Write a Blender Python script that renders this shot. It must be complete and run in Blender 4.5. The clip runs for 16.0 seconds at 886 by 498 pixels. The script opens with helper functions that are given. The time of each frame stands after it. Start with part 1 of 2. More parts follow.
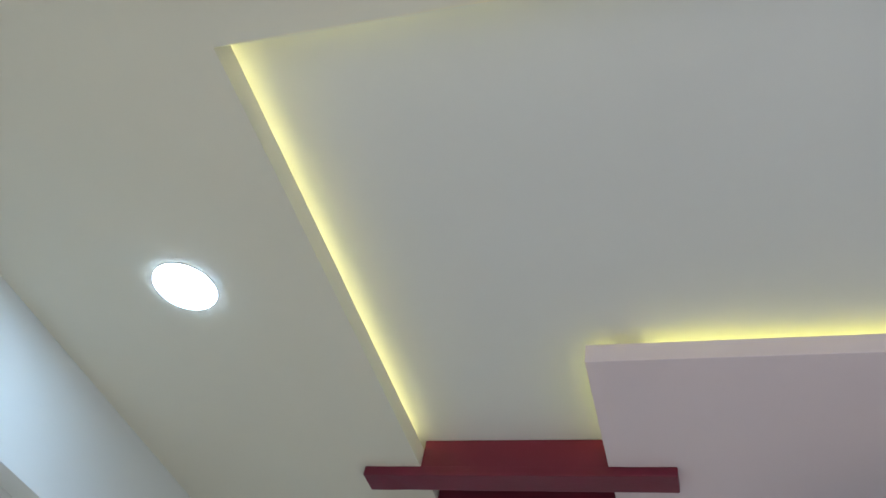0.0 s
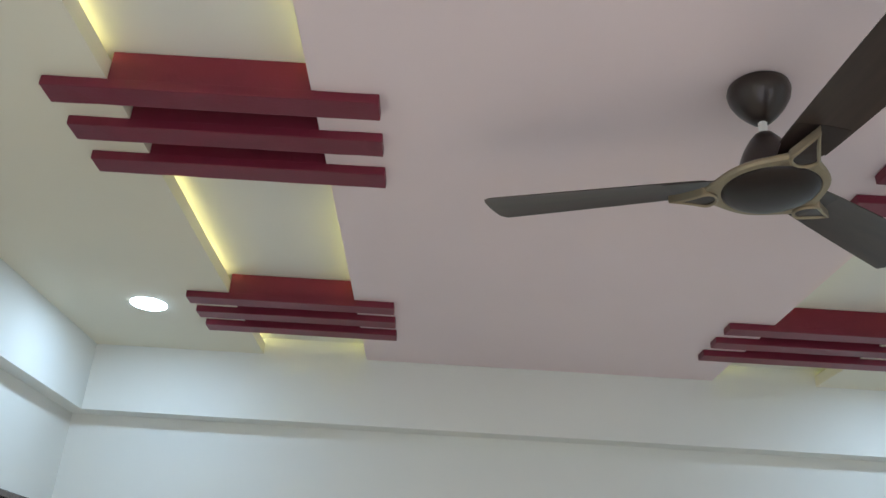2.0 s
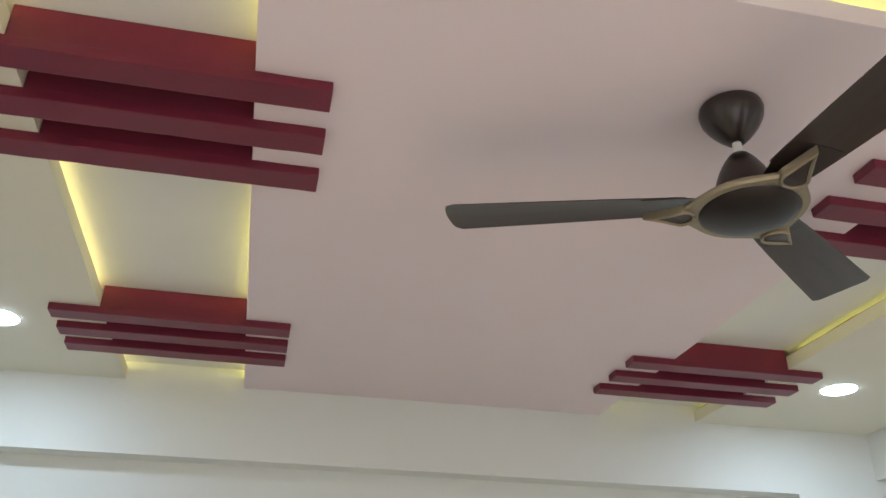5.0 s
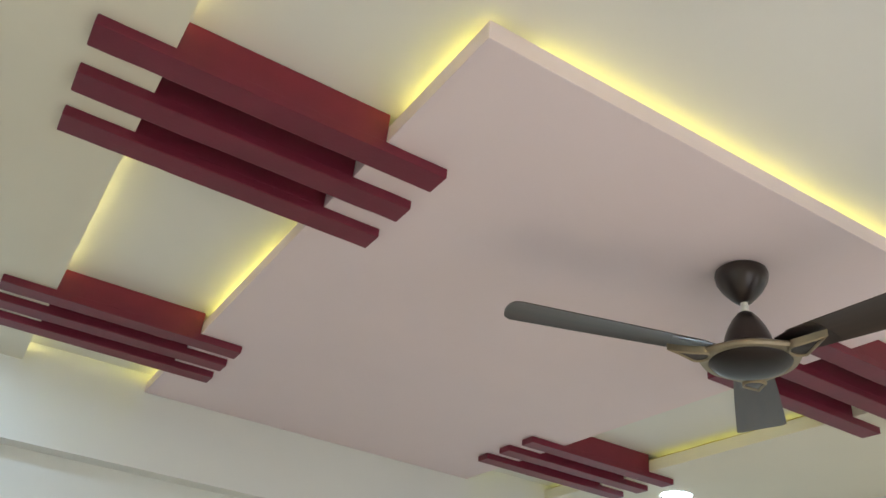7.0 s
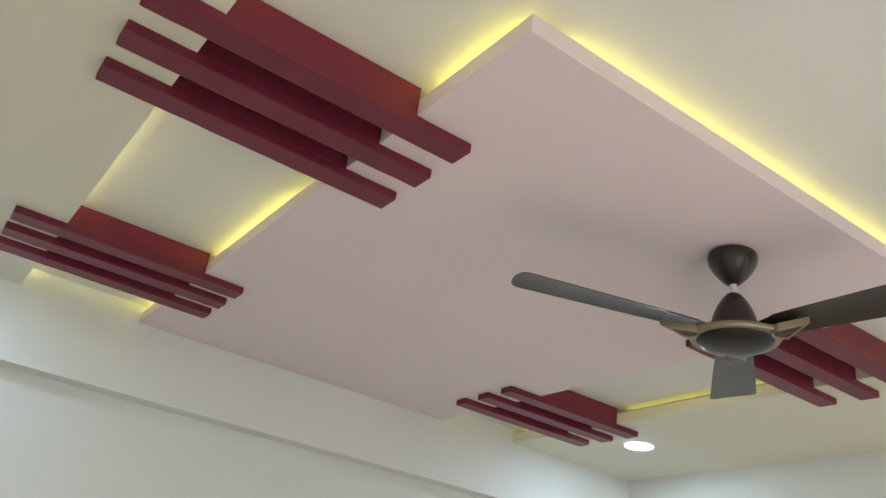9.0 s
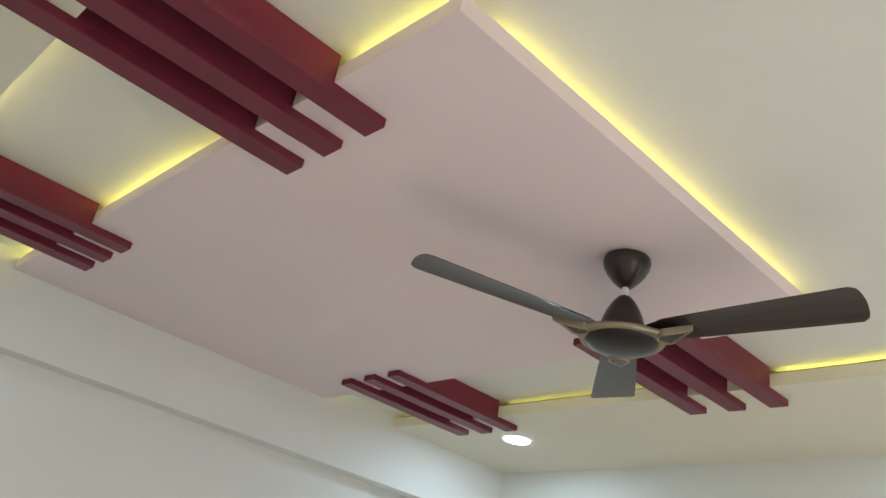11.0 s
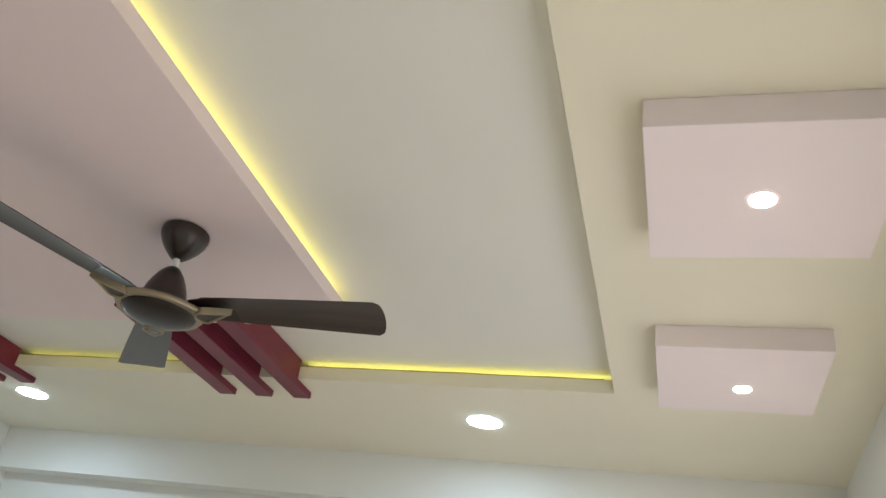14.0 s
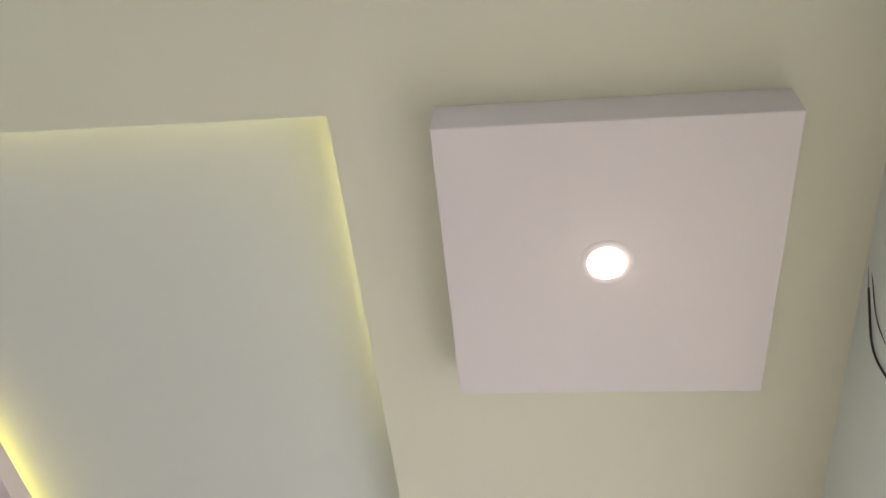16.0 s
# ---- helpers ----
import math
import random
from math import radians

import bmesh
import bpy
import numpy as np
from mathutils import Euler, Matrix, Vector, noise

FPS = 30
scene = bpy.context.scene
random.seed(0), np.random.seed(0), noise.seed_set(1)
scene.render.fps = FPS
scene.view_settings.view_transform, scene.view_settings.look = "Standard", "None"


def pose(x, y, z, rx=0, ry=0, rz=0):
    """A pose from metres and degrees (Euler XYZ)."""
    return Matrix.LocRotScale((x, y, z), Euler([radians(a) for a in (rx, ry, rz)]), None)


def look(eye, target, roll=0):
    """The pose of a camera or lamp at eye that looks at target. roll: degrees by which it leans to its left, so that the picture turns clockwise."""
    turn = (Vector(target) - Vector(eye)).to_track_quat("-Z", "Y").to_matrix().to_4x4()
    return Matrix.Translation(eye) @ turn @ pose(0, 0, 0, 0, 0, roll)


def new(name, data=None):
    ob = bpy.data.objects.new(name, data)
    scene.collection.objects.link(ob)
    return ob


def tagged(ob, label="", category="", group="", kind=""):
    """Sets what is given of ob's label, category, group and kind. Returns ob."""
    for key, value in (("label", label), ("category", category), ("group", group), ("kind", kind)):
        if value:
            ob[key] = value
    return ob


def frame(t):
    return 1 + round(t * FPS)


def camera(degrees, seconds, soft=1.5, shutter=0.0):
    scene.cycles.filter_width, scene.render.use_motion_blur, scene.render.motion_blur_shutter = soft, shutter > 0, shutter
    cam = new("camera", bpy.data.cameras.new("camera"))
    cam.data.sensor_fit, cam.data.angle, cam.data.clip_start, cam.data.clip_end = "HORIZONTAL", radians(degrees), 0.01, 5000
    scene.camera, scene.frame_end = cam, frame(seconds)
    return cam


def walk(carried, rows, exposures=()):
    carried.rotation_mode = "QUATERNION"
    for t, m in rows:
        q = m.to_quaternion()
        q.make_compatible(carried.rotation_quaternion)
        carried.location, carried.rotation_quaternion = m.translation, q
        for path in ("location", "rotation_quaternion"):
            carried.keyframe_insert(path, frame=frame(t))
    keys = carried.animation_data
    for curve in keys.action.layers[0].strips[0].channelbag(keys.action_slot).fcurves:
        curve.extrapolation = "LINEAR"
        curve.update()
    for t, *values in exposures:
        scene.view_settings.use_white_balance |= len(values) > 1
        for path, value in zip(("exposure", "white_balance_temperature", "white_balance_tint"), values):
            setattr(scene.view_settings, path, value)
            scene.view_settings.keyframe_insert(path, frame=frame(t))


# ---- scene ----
cam = camera(56.0, 16.0)
EXPOSURES = [(0, -0.48, 5620, 12), (0.5, -0.26, 5620, 12), (1, -0.23, 5830, 12), (2, -0.14, 6070, 12.5), (3.5, -0.05, 6270, 12.5), (5, -0.03, 6600, 15), (7.5, 0.04, 6550, 11.5), (11, -0.01, 6550, 13), (12.5, -0.11, 6550, 12), (14.5, -0.14, 6650, 13.5), (15, -0.20, 6550, 13.5), (16, -0.24, 6250, 12)]
DAY, COOL, WARM, LED_SIDE, LED_PANEL = 18.5, 4.3, 14.0, 0.78, 0.50
FAN_ANGLES = (157.0, 277.8, 37.2)
PATH = [
    (0, (0.724, -0.549, 1.639), (0.137, 0.744, 3.047), 13.3),
    (0.5, (0.742, -0.49, 1.635), (0.198, 1.015, 2.833), 9.0),
    (1, (0.762, -0.435, 1.623), (0.308, 1.237, 2.622), 7.1),
    (1.5, (0.774, -0.419, 1.615), (0.475, 1.357, 2.484), 5.7),
    (2, (0.813, -0.39, 1.619), (0.805, 1.425, 2.459), 3.5),
    (2.5, (0.864, -0.377, 1.621), (1.183, 1.408, 2.464), 2.0),
    (3, (0.9, -0.392, 1.614), (1.468, 1.331, 2.455), 1.2),
    (3.5, (0.924, -0.416, 1.61), (1.613, 1.267, 2.442), 0.9),
    (4, (0.946, -0.367, 1.612), (1.598, 1.327, 2.452), 1.3),
    (4.5, (0.762, -0.263, 1.63), (1.205, 1.46, 2.543), 1.6),
    (5, (0.57, -0.168, 1.642), (0.947, 1.562, 2.572), 0.6),
    (5.2, (0.506, -0.144, 1.618), (0.872, 1.587, 2.55), 0.7),
    (7.3, (-0.136, -0.145, 1.614), (0.753, 1.332, 2.627), 6.6),
    (7.5, (-0.141, -0.162, 1.604), (0.781, 1.341, 2.547), 7.3),
    (8, (-0.224, -0.16, 1.617), (0.706, 1.351, 2.541), 9.0),
    (8.2, (-0.283, -0.201, 1.626), (0.653, 1.322, 2.524), 8.4),
    (10.3, (-0.29, -0.147, 1.619), (0.737, 1.316, 2.516), 10.1),
    (10.5, (-0.286, -0.15, 1.615), (0.769, 1.292, 2.513), 10.4),
    (11, (-0.276, -0.156, 1.612), (0.875, 1.209, 2.512), 10.8),
    (11.5, (-0.263, -0.164, 1.61), (1.006, 1.087, 2.518), 10.2),
    (12, (-0.239, -0.19, 1.605), (1.21, 0.822, 2.54), 9.1),
    (12.5, (-0.215, -0.202, 1.614), (1.345, 0.628, 2.551), 8.8),
    (13, (-0.213, -0.205, 1.614), (1.397, 0.536, 2.541), 9.3),
    (13.5, (-0.203, -0.213, 1.621), (1.429, 0.474, 2.551), 9.2),
    (14, (-0.262, -0.234, 1.633), (1.38, 0.316, 2.633), 9.6),
    (14.5, (-0.368, -0.262, 1.66), (1.194, 0.164, 2.834), 9.6),
    (15, (-0.418, -0.281, 1.692), (1.041, 0.062, 3.016), 8.6),
    (15.5, (-0.438, -0.304, 1.718), (0.827, -0.011, 3.239), 8.8),
    (16, (-0.495, -0.311, 1.693), (0.633, -0.064, 3.326), 8.3),
]
walk(cam, [(t, look(eye, target, roll)) for t, eye, target, roll in PATH], EXPOSURES)

# ---- plan, in metres: x across the room, y towards the end wall ----
C = 2.75            # underside of the dropped border, and of the floating panel
TOP = 2.828         # underside of the raised recess
LIP, SLAB = 0.05, 0.046      # thickness of the border's lip, and of the panel
RX0, RX1 = 0.0, 2.549        # recess
PX0, PX1, PY0 = 0.477, 2.070, 0.822     # floating panel
RN = -0.008         # near edge of the recess
LEFT, RIGHT, NEAR, END = -0.772, 3.458, -0.815, 3.32
SOFFIT, SOFFIT_R = 2.446, 2.530
NICHE, NICHE_END, NICHE_R = 0.078, 0.10, 0.105

# ---- world and light ----
world = bpy.data.worlds.new("world")
scene.world = world
world.use_nodes = True
wn = world.node_tree
sky = wn.nodes.new("ShaderNodeTexSky")
sky.sky_type = "NISHITA"
sky.sun_disc = False
sky.sun_elevation, sky.sun_rotation = radians(40), radians(150)
wn.nodes["Background"].inputs["Strength"].default_value = 0.1
wn.links.new(sky.outputs["Color"], wn.nodes["Background"].inputs["Color"])


def area(name, m, power, colour, sx, sy=0.0, shape="RECTANGLE", spread=180):
    data = bpy.data.lights.new(name, "AREA")
    data.shape, data.size, data.energy, data.color, data.spread = shape, sx, power, colour, radians(spread)
    if shape == "RECTANGLE":
        data.size_y = sy
    ob = new(name, data)
    ob.matrix_world = m
    return ob


# daylight that comes in through the opening behind the camera
area("daylight", look((1.60, NEAR - 0.14, 1.50), (1.60, NEAR + 1.4, 1.62)), DAY, (0.98, 0.98, 1.0), 2.5, 1.3)


# ---- materials ----
def material(name, colour, rough=0.6, vary=0.04, scale=6.0, bump=0.02, bump_scale=180.0, metal=0.0, spec=0.5, second=None, coat=0.0, grain=None):
    """Paint or plaster: blotches at two sizes, fine relief."""
    mat = bpy.data.materials.new(name)
    mat.use_nodes = True
    n, l = mat.node_tree.nodes, mat.node_tree.links
    b = n["Principled BSDF"]
    b.inputs["Roughness"].default_value = rough
    b.inputs["Metallic"].default_value = metal
    b.inputs["Specular IOR Level"].default_value = spec
    b.inputs["Coat Weight"].default_value = coat
    co = n.new("ShaderNodeTexCoord")
    big = n.new("ShaderNodeTexNoise")
    big.inputs["Scale"].default_value, big.inputs["Detail"].default_value = scale, 5
    if grain:       # streaks: the pattern drawn out along x
        stretch = n.new("ShaderNodeMapping")
        stretch.inputs["Scale"].default_value = grain
        l.new(co.outputs["Object"], stretch.inputs["Vector"])
        l.new(stretch.outputs["Vector"], big.inputs["Vector"])
    else:
        l.new(co.outputs["Object"], big.inputs["Vector"])
    ramp = n.new("ShaderNodeValToRGB")
    e = ramp.color_ramp.elements
    e[0].position, e[1].position = 0.3, 0.7
    lo = second or tuple(c * (1 - vary) for c in colour)
    e[0].color, e[1].color = (*lo, 1), (*(min(1, c * (1 + vary)) for c in colour), 1)
    l.new(big.outputs["Fac"], ramp.inputs["Fac"])
    l.new(ramp.outputs["Color"], b.inputs["Base Color"])
    fine = n.new("ShaderNodeTexNoise")
    fine.inputs["Scale"].default_value, fine.inputs["Detail"].default_value = bump_scale, 3
    l.new(co.outputs["Object"], fine.inputs["Vector"])
    add = n.new("ShaderNodeMath")
    add.operation = "MULTIPLY_ADD"
    add.inputs[1].default_value = 3.0
    l.new(big.outputs["Fac"], add.inputs[0])
    l.new(fine.outputs["Fac"], add.inputs[2])
    bm_ = n.new("ShaderNodeBump")
    bm_.inputs["Strength"].default_value, bm_.inputs["Distance"].default_value = bump, 0.01
    l.new(add.outputs[0], bm_.inputs["Height"])
    l.new(bm_.outputs["Normal"], b.inputs["Normal"])
    return mat


def glow(name, colour, strength):
    mat = bpy.data.materials.new(name)
    mat.use_nodes = True
    b = mat.node_tree.nodes["Principled BSDF"]
    b.inputs["Base Color"].default_value = (0.8, 0.8, 0.8, 1)
    b.inputs["Emission Color"].default_value = (*colour, 1)
    b.inputs["Emission Strength"].default_value = strength
    return mat


CREAM = material("cream_ceiling_paint", (0.78, 0.75, 0.62), 0.7, 0.02, 1.7)
FIELD = material("off_white_ceiling_paint", (0.73, 0.736, 0.705), 0.7, 0.02, 1.4)
WHITE = material("white_wall_paint", (0.755, 0.775, 0.740), 0.65, 0.015, 1.5)
LILAC = material("pale_lilac_paint", (0.80, 0.72, 0.74), 0.7, 0.015, 2.0)
PINK = material("pale_pink_paint", (0.79, 0.68, 0.695), 0.7, 0.015, 2.0)
RED = material("maroon_paint", (0.160, 0.0145, 0.034), 0.44, 0.10, 9.0, 0.05, 120, spec=0.42)
BROWN = material("brown_metallic_enamel", (0.028, 0.018, 0.015), 0.33, 0.15, 14, 0.01, 300, 0.2, coat=0.2)
BLADE = material("dark_brown_blade", (0.040, 0.025, 0.019), 0.34, 0.3, 4, 0.008, 260, 0.1, 0.55, grain=(1.0, 9.0, 1.0))
BOWL = material("glossy_bowl_enamel", (0.018, 0.012, 0.010), 0.30, 0.1, 14, 0.0, 300, 0.0, 0.32)
GOLD = material("antique_gold_trim", (0.33, 0.275, 0.19), 0.40, 0.08, 20, 0.01, 300, 0.75)
PLASTIC = material("white_plastic", (0.75, 0.75, 0.73), 0.4, 0.02)
STONE = material("grey_brown_granite", (0.13, 0.10, 0.09), 0.25, 0.3, 60, 0.02)
WOOD = material("dark_door_wood", (0.035, 0.022, 0.016), 0.22, 0.3, 12)
TILE = material("pale_floor_tile", (0.480, 0.425, 0.362), 0.25, 0.05, 3)
BLACK = material("black_cable_jacket", (0.02, 0.02, 0.02), 0.5)
GREY = material("grey_cable_jacket", (0.4, 0.4, 0.4), 0.5)
AMBER = material("amber_led_ribbon", (0.42, 0.33, 0.06), 0.5)
COOL_DISC = glow("cool_diffuser", (0.62, 0.83, 1.0), 42)
WARM_DISC = glow("warm_diffuser", (1.0, 0.88, 0.68), 30)


# ---- mesh helpers ----
def box(bm, x0, x1, y0, y1, z0, z1):
    v = [bm.verts.new(p) for p in ((x0, y0, z0), (x1, y0, z0), (x1, y1, z0), (x0, y1, z0), (x0, y0, z1), (x1, y0, z1), (x1, y1, z1), (x0, y1, z1))]
    for f in ((0, 3, 2, 1), (4, 5, 6, 7), (0, 1, 5, 4), (1, 2, 6, 5), (2, 3, 7, 6), (3, 0, 4, 7)):
        bm.faces.new([v[i] for i in f])
    return bm


def prism(bm, outline, axis, a, b):
    """Extrudes a closed outline along an axis. 'y': outline is (x, z); 'x': (y, z); 'z': (x, y)."""
    def at(p, s):
        return {"y": (p[0], s, p[1]), "x": (s, p[0], p[1]), "z": (p[0], p[1], s)}[axis]
    lo = [bm.verts.new(at(p, a)) for p in outline]
    hi = [bm.verts.new(at(p, b)) for p in outline]
    bm.faces.new(lo)
    bm.faces.new(hi[::-1])
    k = len(outline)
    for i in range(k):
        bm.faces.new((lo[i], hi[i], hi[(i + 1) % k], lo[(i + 1) % k]))
    bmesh.ops.recalc_face_normals(bm, faces=bm.faces)
    return bm


def lathe(bm, profile, seg=48, cx=0.0, cy=0.0):
    """Turns a profile of (radius, z) round the upright axis."""
    rings = []
    for r, z in profile:
        if r < 1e-6:
            rings.append([bm.verts.new((cx, cy, z))])
        else:
            rings.append([bm.verts.new((cx + r * math.cos(2 * math.pi * i / seg), cy + r * math.sin(2 * math.pi * i / seg), z)) for i in range(seg)])
    for a, b in zip(rings, rings[1:]):
        for i in range(seg):
            j = (i + 1) % seg
            q = [a[i % len(a)], a[j % len(a)], b[j % len(b)], b[i % len(b)]]
            q = list(dict.fromkeys(q))
            if len(q) > 2:
                bm.faces.new(q)
    bmesh.ops.recalc_face_normals(bm, faces=bm.faces)
    return bm


def bevelled(bm, width, segments=2):
    bmesh.ops.bevel(bm, geom=list(bm.edges), offset=width, segments=segments, affect="EDGES", profile=0.6)
    return bm


def part(name, bm, mat, parent=None, label="", smooth=False):
    me = bpy.data.meshes.new(name)
    bm.to_mesh(me)
    bm.free()
    me.materials.append(mat)
    if smooth:
        me.shade_smooth()
        me.set_sharp_from_angle(angle=radians(35))
    ob = new(name, me)
    if parent:
        ob.parent = parent
    if label:
        ob["label"] = label
    return ob


def empty(name, x=0.0, y=0.0, z=0.0):
    ob = new(name)
    ob.empty_display_size = 0.1
    ob.location = (x, y, z)
    return ob


# ---- the room's shell ----
bm = box(bmesh.new(), -1.3, 3.9, NEAR - 0.4, END + 0.5, -0.12, 0.0)
tagged(part("floor", bm, TILE), "pale beige polished tile floor", "floor", kind="structure")

bm = box(bmesh.new(), -1.3, 3.9, NEAR - 0.4, END + 0.5, TOP, TOP + 0.15)
tagged(part("ceiling", bm, FIELD), "raised off-white ceiling field inside the lit recess", "ceiling", kind="structure")

# the dropped border, with a lip and a light trough behind it
BACK = 0.11
bm = prism(bmesh.new(), [(LEFT - 0.3, C), (RX0, C), (RX0, C + LIP), (RX0 - BACK, C + LIP), (RX0 - BACK, TOP), (LEFT - 0.3, TOP)], "y", NEAR - 0.2, END)
prism(bm, [(RIGHT + 0.3, C), (RX1, C), (RX1, C + LIP), (RX1 + BACK, C + LIP), (RX1 + BACK, TOP), (RIGHT + 0.3, TOP)], "y", NEAR - 0.2, END)
prism(bm, [(NEAR - 0.2, C), (RN, C), (RN, C + LIP), (RN - BACK, C + LIP), (RN - BACK, TOP), (NEAR - 0.2, TOP)], "x", RX0, RX1)
tagged(part("ceiling_border", bm, CREAM), "dropped cream plaster ceiling border with a cove lip", "ceiling", kind="structure")

bm = bevelled(box(bmesh.new(), PX0, PX1, PY0, END - 0.001, C, C + SLAB), 0.002)
box(bm, PX0 + BACK, PX1 - BACK, PY0 + BACK, END - 0.001, C + SLAB - 0.005, TOP)
tagged(part("ceiling_panel", bm, PINK), "pale pink floating plaster ceiling panel lit from behind", "ceiling panel", kind="structure")

# left wall: a beam over a set-back wall that a doorway cuts through
DY0, DY1, DZ = 2.48, 3.30, 2.036
bm = box(bmesh.new(), LEFT - 0.4, LEFT, NEAR - 0.2, END + 0.4, SOFFIT, C)
tagged(part("beam_left", bm, WHITE), "white plastered beam along the side wall", "beam", kind="structure")
bm = bmesh.new()
WL = LEFT - NICHE
box(bm, WL - 0.2, WL, NEAR - 0.2, DY0, 0, SOFFIT)
box(bm, WL - 0.2, WL, DY0, DY1, DZ, SOFFIT)
box(bm, WL - 0.2, WL, DY1, END + 0.4, 0, SOFFIT)
tagged(part("wall_left", bm, WHITE), "white painted wall with a doorway", "wall", kind="structure")

# end wall: beam, set-back field, and a pier beside the far corner
PIER = 3.028
bm = box(bmesh.new(), LEFT, PIER, END, END + 0.4, SOFFIT, TOP)
box(bm, PIER, RIGHT + 0.4, END, END + 0.4, 0, TOP)
tagged(part("beam_end", bm, WHITE), "white plastered beam and corner pier of the end wall", "beam", kind="structure")
bm = box(bmesh.new(), WL - 0.2, PIER, END + NICHE_END, END + 0.4, 0, SOFFIT)
tagged(part("wall_end", bm, WHITE), "white painted end wall set back under its beam", "wall", kind="structure")

# right wall
bm = box(bmesh.new(), RIGHT, RIGHT + 0.4, NEAR - 0.2, END, SOFFIT_R, C)
tagged(part("beam_right", bm, WHITE), "white plastered beam along the side wall", "beam", kind="structure")
bm = box(bmesh.new(), RIGHT + NICHE_R, RIGHT + 0.4, NEAR - 0.2, END, 0, SOFFIT_R)
tagged(part("wall_right", bm, WHITE), "white painted wall set back under its beam", "wall", kind="structure")

# near wall, slightly out of square, with the opening that lets the daylight in
def near_face(x):
    return -0.774 - 0.034 * x


bm = bmesh.new()
for x0, x1, z0 in ((WL - 0.2, 0.35, 0.0), (0.35, 2.95, 2.2), (2.95, RIGHT + 0.4, 0.0)):
    prism(bm, [(x0, near_face(x0) - 0.25), (x1, near_face(x1) - 0.25), (x1, near_face(x1)), (x0, near_face(x0))], "z", z0, C)
tagged(part("wall_near", bm, WHITE), "white painted wall with a wide opening", "wall", kind="structure")

# ---- doorway in the left wall ----
def doorway():
    d = empty("door_1", WL, (DY0 + DY1) / 2, 0)
    y0, y1 = DY0 - d.location.y, DY1 - d.location.y
    part("door_frame", bevelled(box(bmesh.new(), -0.18, 0.02, y0, y1, DZ - 0.028, DZ - 0.002), 0.004), STONE, d, "grey-brown granite head")
    part("door_jamb", bevelled(box(bmesh.new(), -0.18, 0.02, y0, y0 + 0.028, 0.0, DZ - 0.029), 0.004), STONE, d)
    part("door_jamb", bevelled(box(bmesh.new(), -0.18, 0.02, y1 - 0.028, y1, 0.0, DZ - 0.029), 0.004), STONE, d)
    part("door_leaf", bevelled(box(bmesh.new(), -0.12, -0.085, y0 + 0.030, y1 - 0.030, 0.01, DZ - 0.032), 0.003), WOOD, d, "dark wooden leaf")
    tagged(d, "dark wooden door in a grey-brown granite frame", "door", kind="structure")


doorway()


# ---- light strips behind the lips ----
LED_YELLOW = (0.98, 0.92, 0.20)
LED_PALE = (1.0, 0.90, 0.34)


def led_strip(x0, y0, x1, y1, power, colour=LED_YELLOW, inward=(0, 0), base=C + LIP):
    """A ribbon on the trough's floor; its light goes up, leaning towards the open recess."""
    along = Vector((x1 - x0, y1 - y0, 0))
    length = along.length
    along.normalize()
    s = empty("led_strip", (x0 + x1) / 2, (y0 + y1) / 2, base)
    s.rotation_euler = (0, 0, math.atan2(along.y, along.x))
    part("ribbon", box(bmesh.new(), -length / 2, length / 2, -0.005, 0.005, 0.0, 0.003), AMBER, s)
    tagged(s, "warm yellow light ribbon lying in the ceiling cove", "led strip", "cove light strips")
    back = -Vector((inward[0], inward[1], 1.0)).normalized()
    m = Matrix((along, back.cross(along), back)).transposed().to_4x4()
    m.translation = ((x0 + x1) / 2, (y0 + y1) / 2, base + 0.007)
    area("cove_light", m, power * length, colour, length, 0.008)


IN = 0.062
LEAN = 1.5
STRETCHES = ((-0.005, 1.19), (1.63, 2.54), (2.96, END - 0.02))
for y0, y1 in STRETCHES:
    gain = 1.15 if y0 > 2.9 else 1.0     # the short ends by the wall shine brighter
    led_strip(RX0 - IN, y0, RX0 - IN, y1, LED_SIDE * 0.9 * gain, LED_PALE, (LEAN * 1.6, 0))
    led_strip(RX1 + 0.05, y0, RX1 + 0.05, y1, LED_SIDE * (0.30 if y0 < 1 else 0.13), LED_YELLOW, (-1.0, 0))
    y0 = max(y0, PY0 + 0.05)
    led_strip(PX1 - IN, y0, PX1 - IN, y1, LED_PANEL * 1.1, LED_YELLOW, (LEAN * 2, 0), C + SLAB)
    if y0 == 1.63:      # dimmer at the near end of the middle stretch
        led_strip(PX0 + IN, y0, PX0 + IN, 1.92, LED_PANEL * 0.45, LED_YELLOW, (-LEAN * 2, 0), C + SLAB)
        y0 = 1.92
    led_strip(PX0 + IN, y0, PX0 + IN, y1, LED_PANEL * 1.25 * gain, LED_YELLOW, (-LEAN * 2, 0), C + SLAB)
led_strip(PX0 + 0.12, PY0 + IN, PX1 - 0.10, PY0 + IN, LED_PANEL * 0.9, LED_YELLOW, (0, -LEAN * 2), C + SLAB)
for x0, x1, gain in ((0.02, 0.34, 0.95), (0.34, 0.54, 0.7), (0.54, 0.74, 0.38)):     # fading ribbon
    led_strip(x0, RN - 0.045, x1, RN - 0.045, LED_SIDE * gain, LED_PALE, (0, LEAN))
# weak unseen run, added to lift the shade along the rest of the near lip
led_strip(0.74, RN - IN, 2.40, RN - IN, LED_SIDE * 0.08, LED_PALE, (0, LEAN))


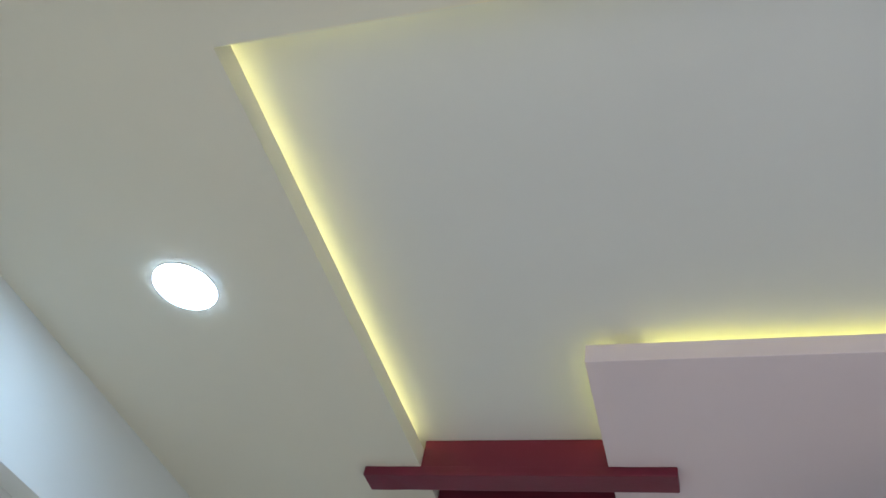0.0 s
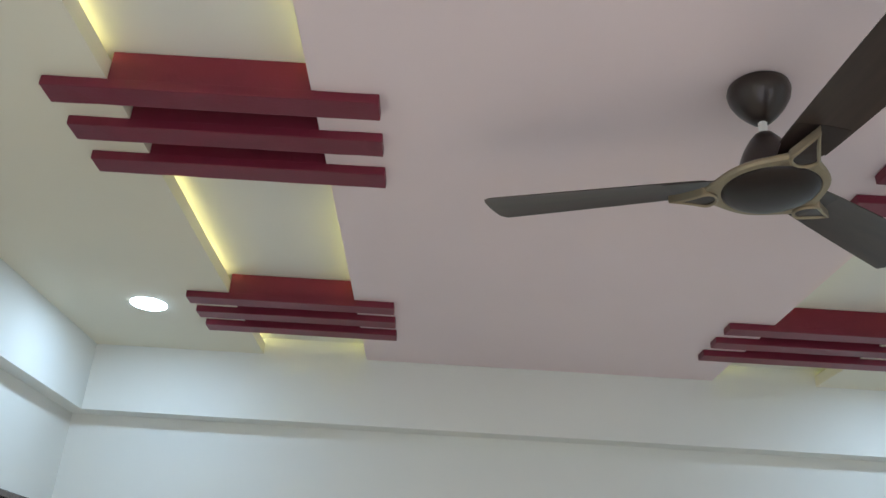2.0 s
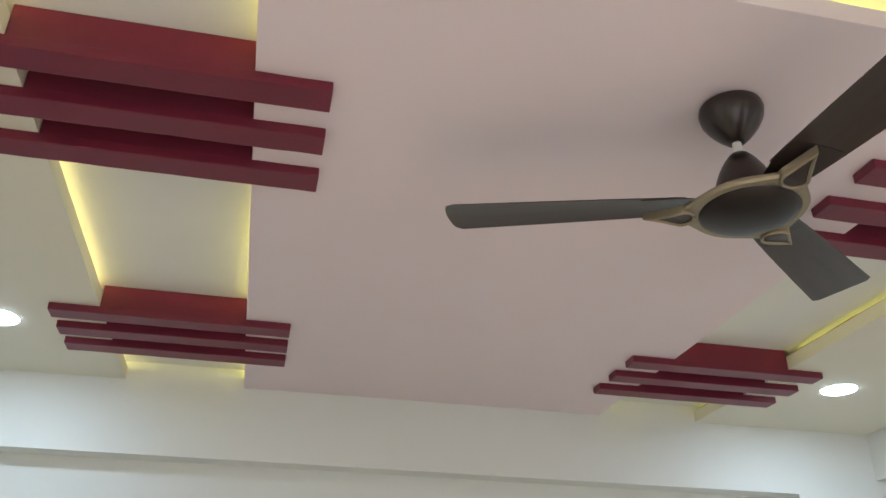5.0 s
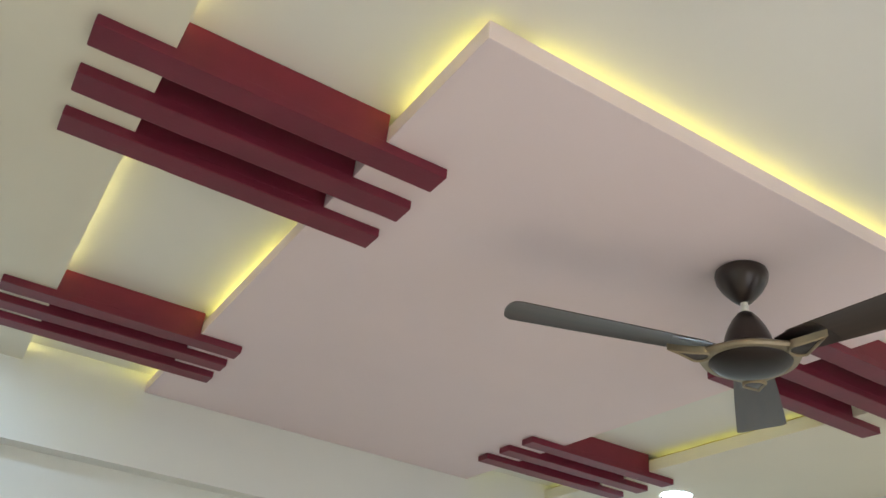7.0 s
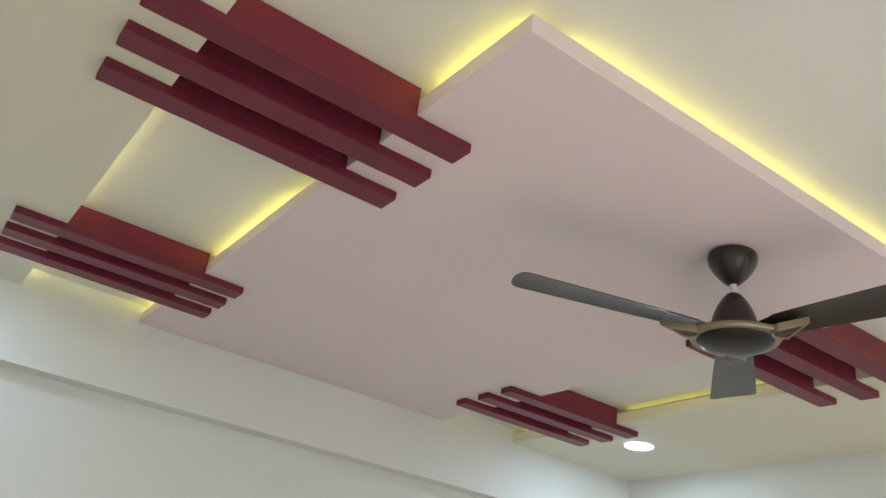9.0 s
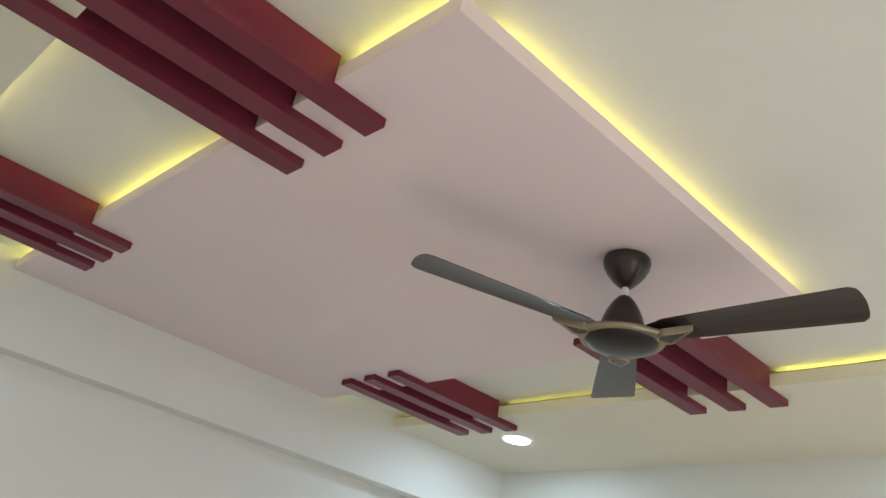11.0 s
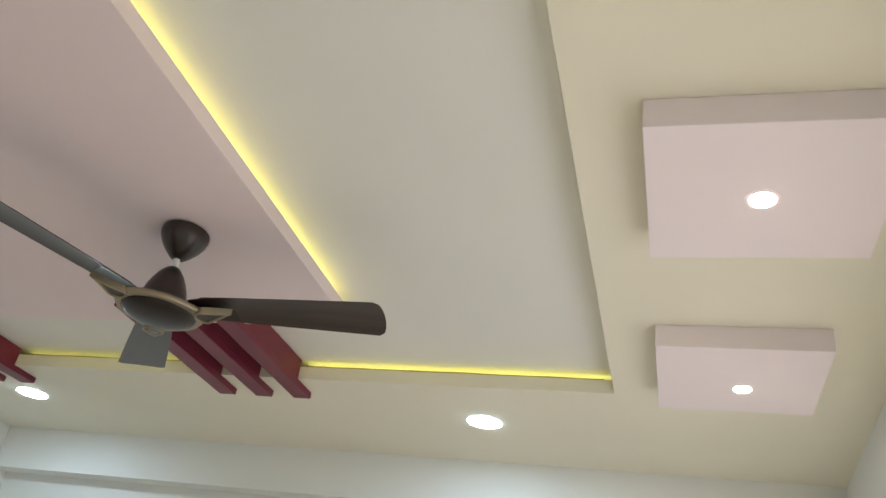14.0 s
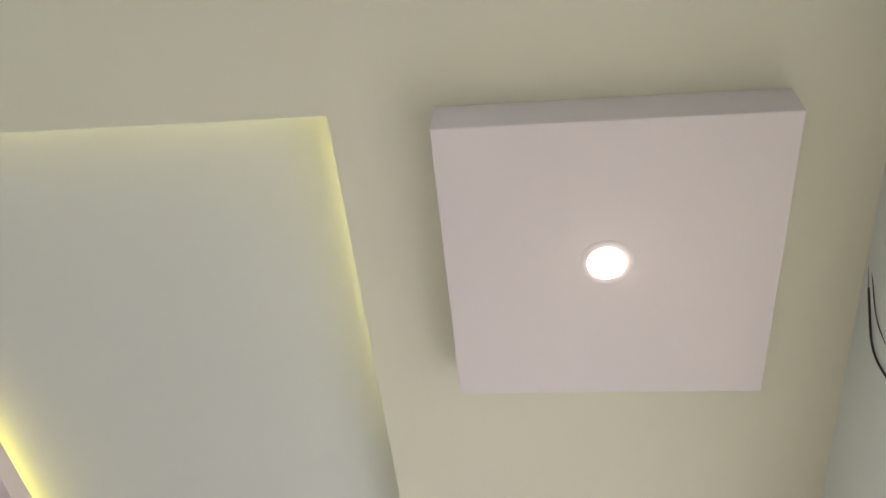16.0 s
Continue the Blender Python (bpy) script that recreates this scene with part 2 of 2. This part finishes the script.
def cove_cord():
    cu = bpy.data.curves.new("cove_cord", "CURVE")
    cu.dimensions, cu.bevel_depth, cu.bevel_resolution, cu.use_fill_caps = "3D", 0.0022, 2, True
    sp = cu.splines.new("NURBS")
    n = 46
    sp.points.add(n - 1)
    rng = random.Random(4)
    for i, p in enumerate(sp.points):
        y = 0.03 + (END - 0.08) * i / (n - 1)
        p.co = (RX1 + 0.004 + rng.uniform(0, 0.004), y, C + LIP + 0.003 + rng.uniform(-0.0008, 0.004), 1)
    sp.use_endpoint_u, sp.order_u = True, 4
    cu.materials.append(AMBER)
    tagged(new("cove_cord", cu), "amber light cord lying loosely on the cove lip", "light cord")


cove_cord()


# ---- downlights ----
def downlight(x, y, z, r, ring, disc, power, colour, label, group, name="downlight", drop=0.008, trim=PLASTIC, spread=180):
    d = empty(name, x, y, z)
    part("trim_ring", lathe(bmesh.new(), [(r + ring, 0.0), (r + ring, -0.0006), (r + ring * 0.7, -0.0013), (r, -0.0013), (r, 0.0)]), trim, d, smooth=True)
    part("diffuser", lathe(bmesh.new(), [(r * 0.995, 0.0), (r * 0.985, -drop * 0.3), (r * 0.93, -drop * 0.62), (r * 0.8, -drop * 0.85), (r * 0.55, -drop * 0.97), (0, -drop)]), disc, d, "glowing diffuser", smooth=True)
    tagged(d, label, "downlight", group)
    area("lamp", pose(x, y, z - drop - 0.002), power, colour, r * 1.8, shape="DISK", spread=spread)
    return d


for x, y in ((-0.333, 0.523), (-0.357, 2.736), (2.893, 2.735), (2.922, 0.533)):
    downlight(x, y, C, 0.071, 0.002, COOL_DISC, COOL, (0.62, 0.82, 1.0), "round white recessed downlight shining cool white", "border downlights")


# ---- square pads with small warm lamps ----
PAD = 0.070
for x, lamp_x, lamp_y in ((-0.006, 0.220, -0.396), (1.010, 1.258, -0.396), (1.993, 2.283, -0.415)):
    bm = bevelled(box(bmesh.new(), 0, 0.484, -0.639, -0.162, C - PAD, C - 0.0005), 0.002)
    ob = part("ceiling_pad", bm, LILAC)
    ob.location.x = x
    tagged(ob, "pale pink square raised pad on the cream ceiling", "ceiling pad", "square ceiling pads")
    downlight(lamp_x, lamp_y, C - PAD, 0.0275, 0.011, WARM_DISC, WARM, (1.0, 0.87, 0.68), "small round spotlight shining warm white in a pink pad", "pad spotlights", "spotlight", 0.006, LILAC, 120)


# ---- maroon battens that bridge the recess ----
BW, BH = 0.074, 0.026


def hand_trowelled(bm, seed, amount=0.0005, cuts=13):
    """Long edges waver a little, as plaster that was smoothed and painted by hand."""
    rng = random.Random(seed)
    bmesh.ops.subdivide_edges(bm, edges=[e for e in bm.edges if e.calc_length() > 0.3], cuts=cuts, use_grid_fill=True)
    sway = {}
    for v in bm.verts:
        dy, dz = sway.setdefault((round(v.co.x, 3), v.co.y > BW / 2, v.co.z > -BH / 2), (rng.gauss(0, amount), rng.gauss(0, amount * 0.5)))
        v.co.y += dy
        v.co.z += min(0.0, dz) if v.co.z > -BH / 2 else dz
    return bm


def batten(x0, x1, r0, r1, y):
    b = empty("ceiling_batten", (x0 + x1) / 2, y, C)
    o = b.location.x
    bar = bevelled(box(bmesh.new(), x0 - o, x1 - o, 0, BW, -BH, 0), 0.003)
    part("bar", hand_trowelled(bar, round(1000 * (x0 + y))), RED, b)
    part("riser", bevelled(box(bmesh.new(), r0 - o + 0.001, r1 - o - 0.001, 0, BW, -0.004, TOP - C - 0.001), 0.003), RED, b)
    tagged(b, "maroon painted ceiling batten spanning the lit recess", "batten", "maroon ceiling battens")


for x0, x1, r0, r1, start, pitch in (
        (-0.153, 0.637, RX0, PX0, 1.219, 0.166), (-0.159, 0.628, RX0, PX0, 2.558, 0.156),
        (1.900, 2.697, PX1, RX1, 1.209, 0.169), (1.898, 2.696, PX1, RX1, 2.560, 0.164)):
    for i in range(3):
        batten(x0, x1, r0, r1, start + i * pitch)


# ---- ceiling fan ----
def ceiling_fan(x, y, angles):
    f = empty("ceiling_fan", x, y, C)
    part("canopy", lathe(bmesh.new(), [(0.0, -0.001), (0.060, -0.001), (0.065, -0.005), (0.0675, -0.016), (0.064, -0.034), (0.052, -0.056), (0.036, -0.076), (0.021, -0.091), (0.013, -0.095), (0.0, -0.095)]), BROWN, f, "dark brown tapered canopy", True)
    part("downrod", lathe(bmesh.new(), [(0.0, -0.09), (0.0095, -0.09), (0.0095, -0.127), (0.0, -0.127)], 24), PLASTIC, f, "short white rod", True)
    part("motor_cover", lathe(bmesh.new(), [(0.0, -0.114), (0.010, -0.115), (0.020, -0.121), (0.034, -0.139), (0.046, -0.161), (0.055, -0.184), (0.060, -0.205), (0.062, -0.220), (0.088, -0.225), (0.094, -0.232), (0.094, -0.244), (0.0, -0.244)]), BROWN, f, "dark brown domed cover", True)
    part("bowl", lathe(bmesh.new(), [(0.0995, -0.250), (0.0985, -0.255), (0.092, -0.2615), (0.078, -0.2685), (0.055, -0.274), (0.028, -0.277), (0.0, -0.278)], 64), BOWL, f, "glossy dark bowl", True)
    # gold plate: a ring with three soft lobes towards the blades
    bm = bmesh.new()
    seg, rings = 120, []
    for i in range(seg):
        u = 2 * math.pi * i / seg
        off = min(abs((math.degrees(u) - a + 180) % 360 - 180) for a in angles)
        lobe = 0.023 * math.exp(-(off / 20.0) ** 2)
        prof = [(0.090, -0.238), (0.109 + lobe * 0.9, -0.239), (0.1145 + lobe, -0.243), (0.1155 + lobe, -0.249), (0.112 + lobe * 0.9, -0.2545), (0.101, -0.256), (0.096, -0.253)]
        rings.append([bm.verts.new((r * math.cos(u), r * math.sin(u), z)) for r, z in prof])
    for i in range(seg):
        p, q = rings[i], rings[(i + 1) % seg]
        for j in range(len(p)):
            k = (j + 1) % len(p)
            bm.faces.new((p[j], q[j], q[k], p[k]))
    bmesh.ops.recalc_face_normals(bm, faces=bm.faces)
    part("hub_ring", bm, GOLD, f, "antique gold three-lobed plate", True)
    pitch = -math.tan(radians(9))

    def sheet(rows, thick):
        bm = bmesh.new()
        n, k = len(rows) - 1, len(rows[0]) - 1
        up = [[bm.verts.new(p) for p in row] for row in rows]
        lo = [[bm.verts.new((p[0], p[1], p[2] - thick)) for p in row] for row in rows]
        for i in range(n):
            for j in range(k):
                bm.faces.new((up[i][j], up[i + 1][j], up[i + 1][j + 1], up[i][j + 1]))
                bm.faces.new((lo[i][j], lo[i][j + 1], lo[i + 1][j + 1], lo[i + 1][j]))
        rim = [(i, 0) for i in range(n + 1)] + [(n, j) for j in range(1, k + 1)] + [(i, k) for i in range(n - 1, -1, -1)] + [(0, j) for j in range(k - 1, 0, -1)]
        for p, q in zip(rim, rim[1:] + rim[:1]):
            bm.faces.new((up[p[0]][p[1]], lo[p[0]][p[1]], lo[q[0]][q[1]], up[q[0]][q[1]]))
        bmesh.ops.recalc_face_normals(bm, faces=bm.faces)
        return bm

    def leaf(m, start, length, half, hook, draw):
        """A drop's outline: a half circle at the hub end, then two flanks that meet at a tip bent to one side."""
        turn = half / length
        points = []
        for i in range(m):
            u = 2 * i / m - 1
            side = 1 if u > 0 else -1
            s = 0.5 * (1 + math.cos(math.pi * u))
            if s < turn:
                w = half * math.sqrt(max(0.0, 1 - (1 - s / turn) ** 2))
            else:
                w = half * (1 - (s - turn) / (1 - turn)) ** (1.0 if side < 0 else draw)
            points.append((start + length * s, side * w - hook * s ** 1.6))
        return points

    def lean(x):
        """The leaf lies flat on the hub and takes the blade's pitch towards its tip."""
        return min(1.0, max(0.0, (x - 0.112) / 0.08))

    def slope(x):
        return -0.2565 + 0.010 * max(0.0, (x - 0.138) / 0.07)

    def rise(r, droop=0.0):
        return -0.229 + (0.020 - droop) * (r - 0.12) / 0.5

    for a, droop in zip(angles, (0.0, 0.007, 0.0)):
        # blade: gently cambered, widening outwards to a bowed tip with eased corners
        rows = []
        for i in range(33):
            s = i / 32
            row = []
            for j in range(13):
                v = j / 6 - 1
                reach = 0.616 - 0.011 * v * v - 0.012 * abs(v) ** 14
                r = 0.125 + s * (reach - 0.125)
                half = 0.047 + 0.025 * s ** 0.8
                w = v * half
                row.append((r, w, rise(r, droop) + w * pitch + 0.005 * (1 - v * v)))
            rows.append(row)
        blade = part("blade", sheet(rows, 0.002), BLADE, f, "dark brown wide blade", True)
        blade.rotation_euler.z = radians(a)
        # dark holder under the blade's root
        rows = []
        for i in range(9):
            s = i / 8
            r = 0.085 + 0.117 * s
            half = 0.030 + 0.016 * min(1.0, s * 2.5)
            wide = 0.047 + 0.025 * max(0.0, (r - 0.125) / 0.49) ** 0.8
            rows.append([(r + 0.010 * v * (s if s > 0.7 else 0), v * half, rise(r, droop) + 0.005 * (1 - (v * half / wide) ** 2) - 0.0012 + v * half * pitch) for v in (-1, -0.5, 0, 0.5, 1)])
        bm = sheet(rows, 0.0018)
        part("blade_holder", bm, BROWN, blade, "dark brown metal holder", True)
        # open leaf-shaped trim with tall walls: round at the hub, one flank straight, the other drawn in to a hooked tip
        bm = bmesh.new()
        m, ring = 64, []
        outer, inner = leaf(m, 0.104, 0.104, 0.0305, 0.012, 1.15), leaf(m, 0.1105, 0.082, 0.0235, 0.009, 1.5)
        for (px, py), (bx, by) in zip(outer, inner):
            z = slope(px)
            tilt, low = py * pitch * lean(px), by * pitch * lean(bx)
            ring.append([bm.verts.new((px, py, z + tilt + 0.0145)), bm.verts.new((px, py, z + tilt - 0.003)), bm.verts.new((px * 0.55 + bx * 0.45, py * 0.55 + by * 0.45, z + tilt - 0.006)), bm.verts.new((bx, by, z + low - 0.003)), bm.verts.new((bx, by, z + low + 0.013))])
        for i in range(m):
            p, q = ring[i], ring[(i + 1) % m]
            for j in range(5):
                bm.faces.new((p[j], q[j], q[(j + 1) % 5], p[(j + 1) % 5]))
        bmesh.ops.recalc_face_normals(bm, faces=bm.faces)
        part("leaf_trim", bm, GOLD, blade, "open leaf-shaped antique gold trim", True)
        # dark floor inside the open leaf
        bm = bmesh.new()
        floor_of = [(x, y, slope(x) + y * pitch * lean(x)) for x, y in inner]
        lo, hi = ([bm.verts.new((x, y, z + d)) for x, y, z in floor_of] for d in (-0.0008, 0.004))
        bm.faces.new(lo)
        bm.faces.new(hi[::-1])
        for k in range(m):
            bm.faces.new((lo[k], hi[k], hi[(k + 1) % m], lo[(k + 1) % m]))
        bmesh.ops.recalc_face_normals(bm, faces=bm.faces)
        part("leaf_inlay", bm, BROWN, blade, "dark brown inlay inside the leaf")
    for ob in f.children:
        if ob.name.split(".")[0] in ("motor_cover", "bowl", "hub_ring", "blade"):
            ob.location.z = -0.005
    tagged(f, "dark brown three-blade ceiling fan with gold trim", "ceiling fan")


ceiling_fan(1.476, 1.109, FAN_ANGLES)


# ---- loose wires hanging from a hole beside the near wall ----
def wire(points, radius, mat, label):
    cu = bpy.data.curves.new("wire", "CURVE")
    cu.dimensions, cu.bevel_depth, cu.bevel_resolution, cu.use_fill_caps = "3D", radius, 2, True
    sp = cu.splines.new("NURBS")
    sp.points.add(len(points) - 1)
    for p, q in zip(sp.points, points):
        p.co = (*q, 1)
    sp.use_endpoint_u, sp.order_u = True, 4
    cu.materials.append(mat)
    ob = new("hanging_wire", cu)
    tagged(ob, label, "wire", "loose wires")


WY = -0.7835
wire([(0.262, WY - 0.004, C + 0.003), (0.285, WY, 2.738), (0.300, WY, 2.731), (0.312, WY, 2.723)], 0.0012, GREY, "stripped grey end of a loose wire at a ceiling hole")
wire([(0.311, WY, 2.7235), (0.328, WY, 2.712), (0.347, WY, 2.698), (0.372, WY, 2.680), (0.383, WY, 2.662), (0.388, WY, 2.636), (0.388, WY - 0.006, 2.590), (0.375, near_face(0.375), 2.550)], 0.0018, BLACK, "thin black loose wire hanging beside the wall")
wire([(0.266, WY - 0.004, C + 0.003), (0.280, WY, 2.725), (0.320, WY, 2.697), (0.346, WY, 2.660), (0.352, WY - 0.006, 2.610), (0.345, near_face(0.345), 2.570)], 0.0009, BLACK, "thin dark loose wire hanging beside the wall")
bm = lathe(bmesh.new(), [(0.0, -0.0006), (0.0035, -0.0006), (0.004, 0.0)], 16)
hole = part("wire_hole", bm, BLACK)
hole.location = (0.261, WY - 0.004, C)
tagged(hole, "small dark drilled hole in the cream ceiling", "hole")
